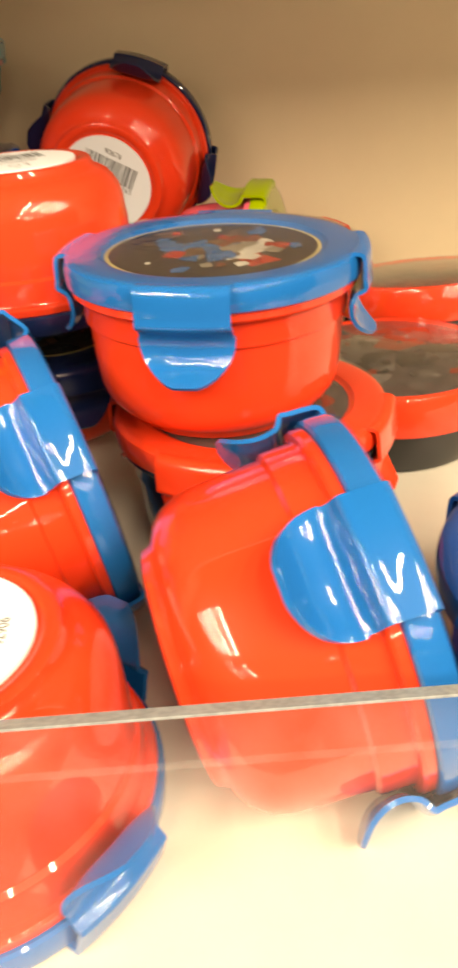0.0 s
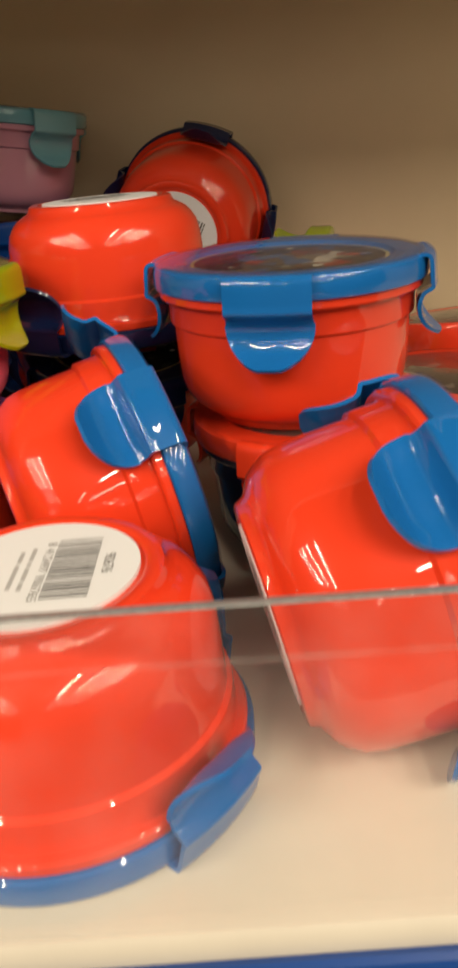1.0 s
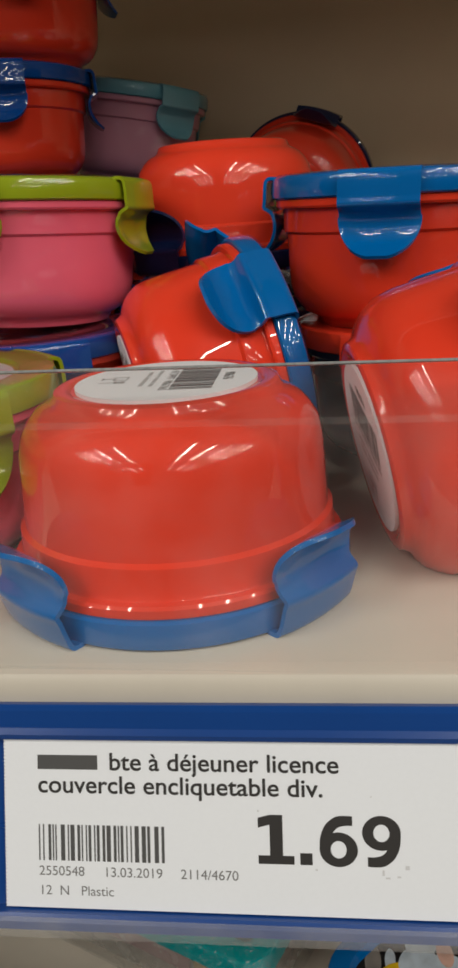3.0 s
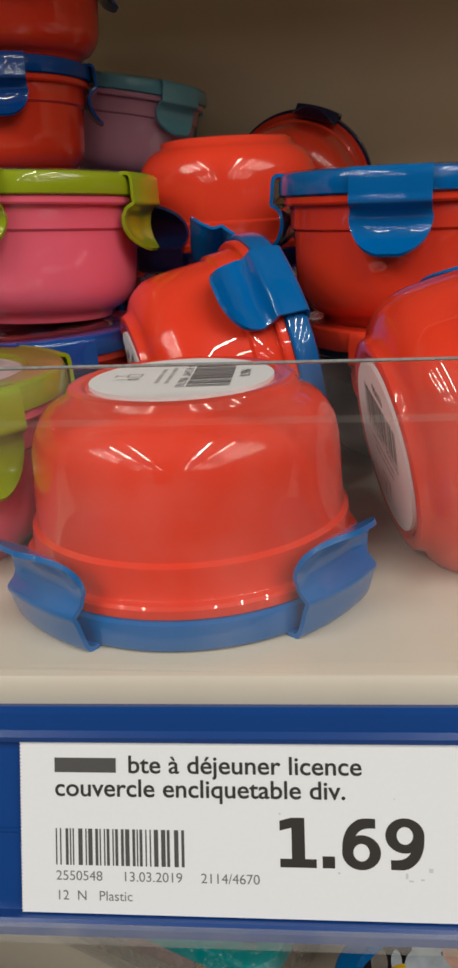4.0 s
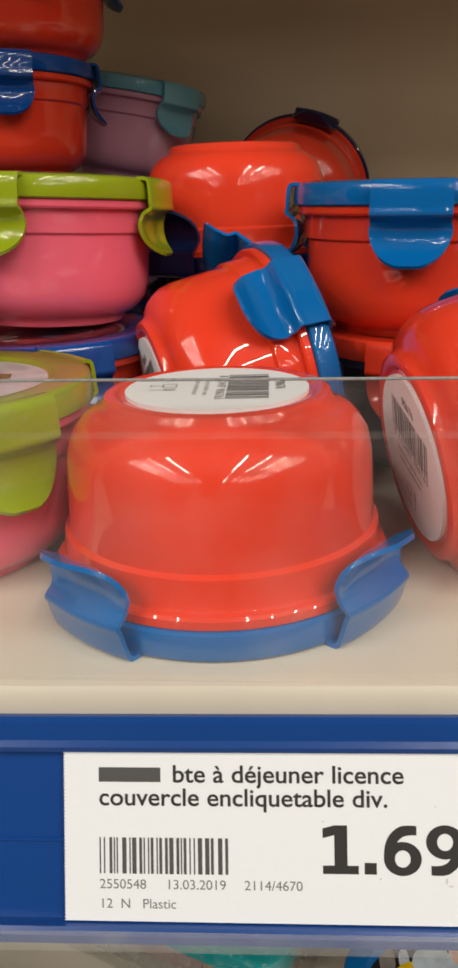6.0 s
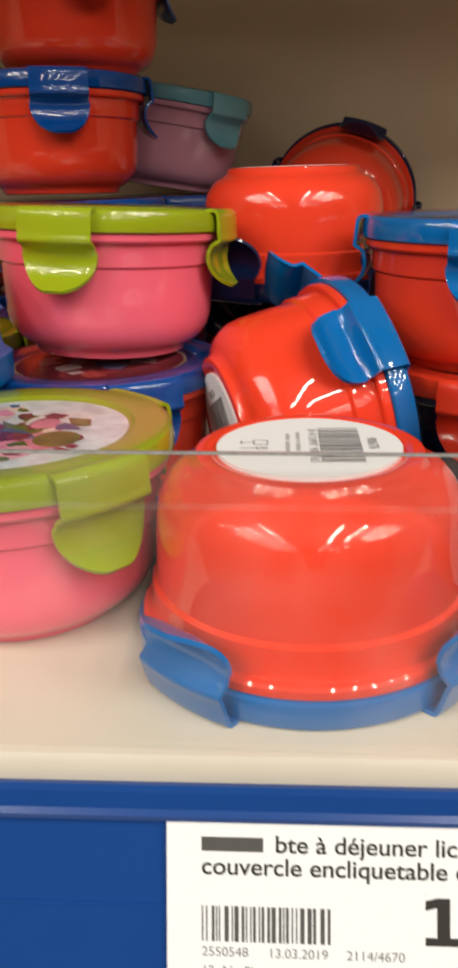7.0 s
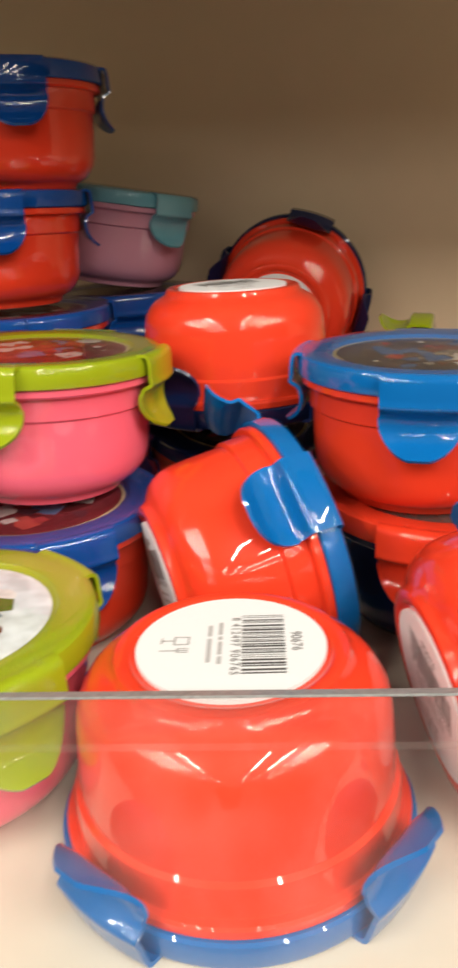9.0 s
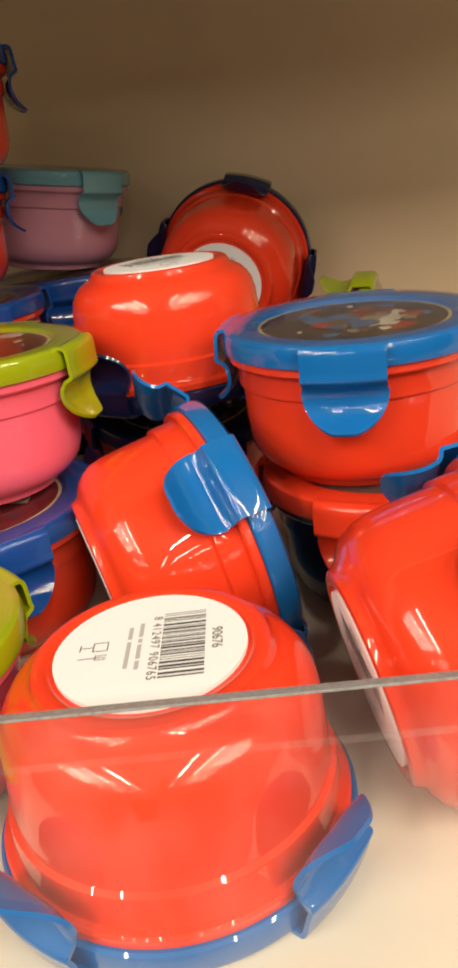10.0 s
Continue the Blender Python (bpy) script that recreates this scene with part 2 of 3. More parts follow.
def smooth_line(points, steps):
    """Points spread evenly along a smooth curve through the given ones."""
    p = np.array(points, float)
    d = np.r_[0, np.cumsum(np.linalg.norm(np.diff(p, axis=0), axis=1))]
    ts = np.linspace(0, d[-1], steps)
    out = []
    for t in ts:
        k = min(max(int(np.searchsorted(d, t)) - 1, 0), len(p) - 2)
        u = (t - d[k]) / (d[k + 1] - d[k])
        p0, p1, p2, p3 = p[max(k - 1, 0)], p[k], p[k + 1], p[min(k + 2, len(p) - 1)]
        out.append(0.5 * (2 * p1 + (p2 - p0) * u + (2 * p0 - 5 * p1 + 4 * p2 - p3) * u**2 + (3 * p1 - p0 - p2 * 1.0 * 3 + p3) * u**3))
    return out


def letters(name, text, size, material, parent, m, bold=0.0, spread=1.0, width=1.0):
    """Flat raised print from the built-in font, origin at the left of the base line."""
    curve = bpy.data.curves.new(name, "FONT")
    curve.body, curve.size, curve.space_character = text, size, spread
    tmp = bpy.data.objects.new(name, curve)
    scene.collection.objects.link(tmp)
    bpy.context.view_layer.update()
    me = bpy.data.meshes.new_from_object(tmp.evaluated_get(bpy.context.evaluated_depsgraph_get()))
    bpy.data.objects.remove(tmp)
    me.materials.clear()
    me.materials.append(material)
    me.transform(Matrix.Diagonal((width, 1, 1, 1)))
    if bold:
        bm = bmesh.new()
        for k in range(9):
            r = bold * (k > 0)
            me.transform(Matrix.Translation((r * math.cos(k * math.pi / 4), r * math.sin(k * math.pi / 4), k * 3e-6)))
            bm.from_mesh(me)
            me.transform(Matrix.Translation((-r * math.cos(k * math.pi / 4), -r * math.sin(k * math.pi / 4), -k * 3e-6)))
        bm.to_mesh(me)
        bm.free()
    ob = tagged(part(name, me, material, parent), kind="stuff")
    ob.matrix_local = m
    return ob


# ---- snack boxes ----
SIZE = 0.000975  # profiles below are in units a little under a millimetre
H = 57.5 * SIZE  # height of a closed box
DECKZ = 0.002  # top of the shelf board
BODY = [(0, 0.9), (26.5, 0.9), (27.5, 0.2), (28.5, 0), (30.2, 0), (31.2, 0.5), (31.8, 1.8), (32.6, 3.2), (34.6, 4.2), (37.4, 5.8), (39.6, 8.2), (41.6, 11.4), (42.7, 16), (43.3, 24), (43.7, 34), (43.8, 35.9), (45.1, 36.9), (45.3, 38), (45.4, 44.6), (45.8, 45.3), (47.7, 45.6), (48.3, 46.4), (48.3, 48.6), (47.7, 49.3), (45.5, 49.5), (0, 49.5)]
LID = [(0, 50.2), (46.0, 50.2), (47.2, 49.0), (49.0, 48.9), (49.8, 49.5), (50.0, 51), (49.8, 55.2), (49.2, 56.6), (47.8, 57.4), (46.4, 57.5), (40.0, 57.3), (38.2, 57.0), (37.4, 55.9), (36.6, 55.6), (0, 55.6)]
CLIP = [(46.6, 57.5), (49.6, 57.8), (51.4, 57.2), (52.4, 55.6), (52.8, 52.0), (53.0, 48.4), (53.3, 46.6), (52.9, 45.5), (51.4, 44.6), (50.0, 43.6), (49.2, 41.6), (48.9, 39.0), (49.4, 36.0), (50.8, 33.0), (52.9, 30.6), (55.0, 29.0)]


def clip_bmesh():
    line = smooth_line(CLIP, 52)
    bm = bmesh.new()
    cols, rows = 21, []
    for r, z in line:
        half = 14.2
        if z < 42.0:
            half = 14.2 * math.sqrt(max(0.0, 1 - ((42.0 - z) / 13.3) ** 2.3)) + 0.5
        row = []
        for k in range(cols):
            u = 2 * k / (cols - 1) - 1
            y = half * u
            scoop = 1.7 * (1 - u**4) ** 2 * min(1.0, max(0.0, (44 - z) / 2.5)) * min(1.0, max(0.0, (z - 29.6) / 4))
            row.append(bm.verts.new(((r - y * y / 150 - scoop) * SIZE, y * SIZE, z * SIZE)))
        rows.append(row)
    for a, b in zip(rows, rows[1:]):
        for k in range(cols - 1):
            bm.faces.new((a[k], b[k], b[k + 1], a[k + 1]))
    bmesh.ops.recalc_face_normals(bm, faces=bm.faces)
    bmesh.ops.solidify(bm, geom=bm.faces[:], thickness=0.0013)
    bmesh.ops.recalc_face_normals(bm, faces=bm.faces)
    return bm


def scaled(profile):
    return [(r * SIZE, z * SIZE) for r, z in profile]


MESHES = {}


def shared(key, make, material, smooth=35):
    if (key, material.name) not in MESHES:
        MESHES[key, material.name] = mesh_of(key, make(), material, smooth)
    return MESHES[key, material.name]


def disc(r, z, t=0.0003, steps=64):
    return revolve([(0, z - t), (r, z - t), (r, z), (0, z)], steps)


BAR_RNG = random.Random(4)
BARS = []
x_ = 0.0
while x_ < 21.6:
    w_ = BAR_RNG.choice((0.24, 0.24, 0.48, 0.48, 0.72))
    BARS.append((x_, w_))
    x_ += w_ + BAR_RNG.choice((0.24, 0.24, 0.48, 0.72))


def bars_bmesh(length=10.0, total=22.0):
    bm = bmesh.new()
    for x, w in BARS:
        x, w = x * total / 22.0, w * total / 22.0
        b = [bm.verts.new((a / 1000, c / 1000, 0)) for a, c in ((x, 0), (x + w, 0), (x + w, length), (x, length))]
        bm.faces.new(b)
    return bm


def strip_bmesh(rows):
    """Small flat bars (x, y, width, height), in millimetres, for print too small to read."""
    bm = bmesh.new()
    for x, y, w, h in rows:
        bm.faces.new([bm.verts.new((a / 1000, c / 1000, 0)) for a, c in ((x, y), (x + w, y), (x + w, y + h), (x, y + h))])
    return bm


def cutlery_bmesh():
    """The food-safe sign: a cup beside a fork, as thin outlines."""
    rows = [(0, 0, 0.35, 4), (3.6, 0, 0.35, 4), (0, 0, 3.6, 0.35), (0, 3.7, 3.9, 0.3), (1.7, -3.2, 0.35, 3.2), (0.5, -3.4, 2.8, 0.35)]
    rows += [(5.6 + 0.9 * k, 1.2, 0.3, 2.8) for k in range(3)] + [(5.6, 1.0, 2.1, 0.35), (6.5, -3.4, 0.35, 4.4)]
    return strip_bmesh(rows)


def snack_box(label, m, body=RED, lid=BLUE, clip=None, art=ART_DARK, sticker=False, opened=(), film=True, group="plastic snack boxes on the shelf"):
    """A round clip-lid snack box: origin at the middle of its base, first clip along local x."""
    clip = clip or lid
    thing = tagged(new("snack_box"), label, "snack box", group)
    thing.matrix_world = m
    part("body", shared("body", lambda: revolve(scaled(BODY), 96), body), body, thing)
    lid_ob = part("lid", shared("lid", lambda: revolve(scaled(LID), 96), lid), lid, thing)
    part("picture", disc_art(art), None, lid_ob, "glossy printed picture of coloured patches")
    if film:
        part("film", shared("film", lambda: revolve(scaled([(0, 58.0), (40, 58.05), (47.2, 58.0), (49.2, 57.5)]), 72), FILM), FILM, lid_ob, "tight clear shrink film").visible_shadow = False
    for k in range(4):
        c = part("clip", shared("clip", clip_bmesh, clip, 50), clip, lid_ob)
        hinge = Matrix.Translation((49 * SIZE, 0, 56.5 * SIZE))
        swing = hinge @ pose(0, 0, 0, 0, -opened[1], 0) @ hinge.inverted() if opened and opened[0] in (k, -1) else Matrix.Identity(4)
        c.matrix_local = pose(0, 0, 0, 0, 0, 90 * k) @ swing
    if sticker:
        st = part("sticker", shared("sticker", lambda: disc(25.4 * SIZE, 0.9 * SIZE, 0.0011), STICKER, 30), STICKER, thing, "round white paper sticker with a barcode")
        under = pose(0, 0, -0.0003, 180, 0, sticker)
        b = part("barcode", shared("barcode", lambda: bars_bmesh(11.2, 29.0), BAR_INK, 0), BAR_INK, st)
        tagged(b, kind="stuff")
        b.matrix_local = under @ pose(-0.0145, 0.0028, 0)
        sign = part("food_safe_sign", shared("food_safe_sign", cutlery_bmesh, GREY_INK, 0), GREY_INK, st)
        sign.matrix_local = under @ pose(-0.004, -0.0150, 0)
        lines = part("small_print", shared("small_print", lambda: strip_bmesh([(-11, -3.4, 6.4, 1.1), (-3.8, -3.4, 1.8, 1.1), (-1.2, -3.4, 6.2, 1.1), (5.8, -3.4, 3.6, 1.1), (-9.5, -6.2, 5.6, 1.1), (-2.8, -6.2, 11.4, 1.1)]), PALE_INK, 0), PALE_INK, st)
        lines.matrix_local = under
        letters("barcode_number", "8 412497 906765", 0.0033, GREY_INK, st, under @ pose(-0.0135, 0.0001, 0), 0.00004, 1.2)
        letters("article_number", "90676", 0.0038, GREY_INK, st, under @ pose(-0.0055, 0.0158, 0), 0.00005)
    return thing


def upright(x, y, z, turn):
    return pose(x, y, z, 0, 0, turn)


def turned(x, y, z, rx, ry, rz):
    return pose(x, y, z, rx, ry, rz)


# ---- the shelf bay ----
X0, X1 = -0.55, 0.75
BACK = 0.462
DECK = 0.305
st = tagged(new("shelf_board", mesh_of("shelf_board", extrude_x([(0.0050, DECKZ - 0.0008), (0.0036, DECKZ - 0.0028), (0.0036, -0.0085), (0.006, -0.012), (BACK, -0.012), (BACK, DECKZ), (0.0080, DECKZ)], X0, X1), CREAM)), "cream enamelled metal shelf board with a rounded front", "shelf", "", "structure")
tagged(new("wall_back", mesh_of("wall_back", box(X1 - X0, 0.012, 1.3, ((X0 + X1) / 2, BACK + 0.0065, 0.10)), WALL)), "plain beige metal back panel of the shelf bay", "back panel", "", "structure")
tagged(new("shelf_above", mesh_of("shelf_above", box(X1 - X0, BACK - 0.10, 0.03, ((X0 + X1) / 2, (BACK + 0.10) / 2, DECK + 0.015), 0.002), CREAM)), "underside of the cream shelf above", "shelf", "", "structure")
tagged(new("shelf_below", mesh_of("shelf_below", box(X1 - X0, BACK + 0.14, 0.02, ((X0 + X1) / 2, (BACK - 0.14) / 2, -0.21), 0.003), CREAM)), "cream lower shelf board", "shelf", "", "structure")
tagged(new("wall_west", mesh_of("wall_west", box(0.01, BACK, 1.3, (X0 - 0.006, BACK / 2, 0.1)), WALL)), "beige side panel of the shelf bay", "side panel", "", "structure")
tagged(new("wall_east", mesh_of("wall_east", box(0.01, BACK, 1.3, (X1 + 0.006, BACK / 2, 0.1)), WALL)), "beige side panel of the shelf bay", "side panel", "", "structure")
# the unseen shop around, added as a dark enclosure that limits bounce light
tagged(new("floor", mesh_of("floor", box(9, 8, 0.05, (0, -3.2, -1.25)), SHOP_FLOOR)), "unseen shop floor, dark grey to limit bounce light", "floor", "", "structure")
tagged(new("ceiling", mesh_of("ceiling", box(9, 8, 0.05, (0, -3.2, 1.85)), SHOP_WALL)), "unseen shop ceiling, dark to limit bounce light", "ceiling", "", "structure")
tagged(new("wall_south", mesh_of("wall_south", box(9, 0.05, 3.1, (0, -7.0, 0.3)), SHOP_WALL)), "unseen plain wall across the aisle, dark to limit bounce light", "wall", "", "structure")

# price rail: tilted blue channel clipped to the shelf front
LEANS = 20.7
TILT = radians(LEANS)


def on_rail(x, down, out=0.0):
    """A pose on the rail's tilted face: x along, metres down the face, metres proud of it."""
    return pose(x, -down * math.sin(TILT) - out * math.cos(TILT), -0.012 - down * math.cos(TILT) + out * math.sin(TILT), 90 - LEANS, 0, 0)


def rail_point(down, out):
    p = on_rail(0, down, out).translation
    return (p.y, p.z)


rail = tagged(new("price_rail"), "glossy blue plastic price rail clipped along the shelf front", "price rail", "", "structure")
face = [(0.0034, -0.0052), (0.0018, -0.0048), (0.0003, -0.0056), rail_point(-0.0022, 0.0018), rail_point(-0.0008, 0.0026), rail_point(0.0004, 0.0020), rail_point(0.0006, -0.0004), rail_point(0.0392, -0.0004), rail_point(0.0396, 0.0026), rail_point(0.0412, 0.0034), rail_point(0.0432, 0.0030), rail_point(0.0440, 0.0012), rail_point(0.0438, -0.0040), rail_point(0.002, -0.0040), (0.0034, -0.0125)]
part("channel", extrude_x(face, X0, X1), RAIL, rail, smooth=25)
ridge = extrude_x([rail_point(0.0205, -0.0004), rail_point(0.0208, 0.0002), rail_point(0.0214, 0.0002), rail_point(0.0217, -0.0004)], X0, X1)
part("ridge", ridge, RAIL, rail)

LILAC = clear_sheet("cloudy_lip", 0.10, 0.2, 60.0)
part("clear_lip", extrude_x([rail_point(0.0400, 0.0036), rail_point(0.0400, 0.0042), rail_point(0.0430, 0.0044), rail_point(0.0446, 0.0036), rail_point(0.0446, 0.0030), rail_point(0.0430, 0.0036)], X0, X1), LILAC, rail, "cloudy clear plastic lip", smooth=30)

# price label
label = tagged(new("price_label"), "white paper price label with black print in the blue rail", "price label")
label.matrix_world = on_rail(0, 0, 0.0009)
LW, LH = 0.1055, 0.039
card = bmesh.new()
edge_ = []
for (xa, ya), (xb, yb), teeth in (((0, 0), (0, -LH), 48), ((0, -LH), (LW, -LH), 1), ((LW, -LH), (LW, 0), 48), ((LW, 0), (0, 0), 130)):
    for k in range(teeth):
        for u, bite in ((k / teeth, 0.0), ((k + 0.5) / teeth, 0.0003)) if teeth > 1 else ((0.0, 0.0),):
            edge_.append((xa + (xb - xa) * u + bite * (yb < ya) - bite * (yb > ya), ya + (yb - ya) * u - bite * (xb < xa)))
front_ = [card.verts.new((x, y, 0.0002)) for x, y in edge_]
back_ = [card.verts.new((x, y, -0.0002)) for x, y in edge_]
card.faces.new(front_), card.faces.new(back_)
for k in range(len(edge_)):
    n = (k + 1) % len(edge_)
    card.faces.new((front_[k], front_[n], back_[n], back_[k]))
bmesh.ops.recalc_face_normals(card, faces=card.faces)
part("card", card, PAPER, label, smooth=0)
P = 0.00025


def at(x, down):
    return pose(x, -down, P)


part("blanked_word", strip_bmesh([(8.2, -7.4, 14.2, 3.3)]), BAR_INK, label, smooth=0).matrix_local = pose(0, 0, P)
letters("name_line", "bte à déjeuner licence", 0.0056, INK, label, at(0.0250, 0.0074), 0.00008, 1.0, 1.05)
letters("name_line", "couvercle encliquetable div.", 0.0056, INK, label, at(0.0081, 0.0127), 0.00008, 1.0, 1.05)
tagged(part("barcode", bars_bmesh(8.2, 30.0), BAR_INK, label, smooth=0), kind="stuff").matrix_local = at(0.0082, 0.0282)
for x, text in ((0.0081, "2550548"), (0.0234, "13.03.2019"), (0.0412, "2114/4670")):
    letters("small_number", text, 0.0031, GREY_INK, label, at(x, 0.0316))
letters("small_line", "12  N   Plastic", 0.0031, GREY_INK, label, at(0.0081, 0.0360))
one = bmesh.new()
for shape in ([(0, 0), (8, 0), (8, 1.9), (0, 1.9)], [(2.6, 1.9), (5.5, 1.9), (5.5, 10.9), (2.6, 10.9)], [(0, 8.0), (2.6, 8.7), (2.6, 10.9), (0, 10.2)]):
    one.faces.new([one.verts.new((x / 1000, y / 1000, 0)) for x, y in shape])
part("price_one", one, INK, label, smooth=0).matrix_local = at(0.0590, 0.0277)
part("price_point", strip_bmesh([(0, 0, 2.7, 2.6)]), INK, label, smooth=0).matrix_local = at(0.0683, 0.0277)


def six_bmesh():
    """A bold six, 8.4 by 11.1 mm: a ring for the bowl and an arm that sweeps up from its left."""
    bm = bmesh.new()
    ring = [[bm.verts.new(((4.2 + a * math.cos(q)) / 1000, (3.65 + b * math.sin(q)) / 1000, 0)) for a, b in ((4.2, 3.8), (1.75, 1.9))] for q in (2 * math.pi * k / 40 for k in range(40))]
    for k in range(40):
        (a, b), (c, d) = ring[k], ring[(k + 1) % 40]
        bm.faces.new((a, c, d, b))
    outer = smooth_line([(0.0, 3.6), (0.25, 6.5), (1.4, 9.1), (3.5, 10.8), (5.6, 11.1), (7.3, 11.0)], 14)
    inner = smooth_line([(2.45, 3.6), (2.5, 5.6), (2.9, 7.1), (4.0, 8.4), (5.6, 8.9), (7.3, 8.9)], 14)
    a = [bm.verts.new((x / 1000, y / 1000, 4e-6)) for x, y in outer]
    b = [bm.verts.new((x / 1000, y / 1000, 4e-6)) for x, y in inner]
    for k in range(13):
        bm.faces.new((a[k], b[k], b[k + 1], a[k + 1]))
    bm.normal_update()
    for f in bm.faces:
        if f.normal.z < 0:
            f.normal_flip()
    return bm


part("price_six", six_bmesh(), INK, label, smooth=0).matrix_local = at(0.0726, 0.0278)
part("price_nine", six_bmesh(), INK, label, smooth=0).matrix_local = at(0.0904, 0.0167) @ pose(0, 0, 0, 0, 0, 180)
part("smudge", strip_bmesh([(86.2, -29.6, 0.5, 1.2), (86.9, -30.3, 1.0, 0.4), (89.4, -30.0, 0.8, 0.4), (91.2, -28.2, 0.9, 0.9), (58.9, -16.2, 0.4, 0.4), (71.6, -28.9, 0.5, 0.4), (84.0, -12.6, 0.3, 0.3)]), paper("faint_ink", (0.58, 0.59, 0.61)), label, "faint grey ink smudges", smooth=0).matrix_local = pose(0, 0, P)

# clear guard along the shelf front
guard = tagged(new("shelf_guard"), "dusty clear acrylic guard standing along the shelf front", "shelf guard")
guard.matrix_world = pose(0, 0.0068, DECKZ, -14.2, 0.9, 0)
part("panel", box(X1 - X0 - 0.02, 0.0034, 0.0684, ((X0 + X1) / 2, 0, 0.0344), 0.0002, 1), ACRYLIC, guard).visible_shadow = False
part("cut_edge", box(X1 - X0 - 0.02, 0.0034, 0.0006, ((X0 + X1) / 2, 0, 0.0690), 0.0001, 1), CUT_EDGE, guard, "frosted grey cut edge")
# thin strip modelled in place of the cut edge's reflection in the panel
part("edge_reflection_strip", box(X1 - X0 - 0.02, 0.0004, 0.0016, ((X0 + X1) / 2, 0.0020, 0.0565), 0.0001, 1), ACRYLIC, guard)

# ---- snack boxes on the shelf ----
G1 = DECKZ
G2 = DECKZ + H
G3 = DECKZ + 2 * H
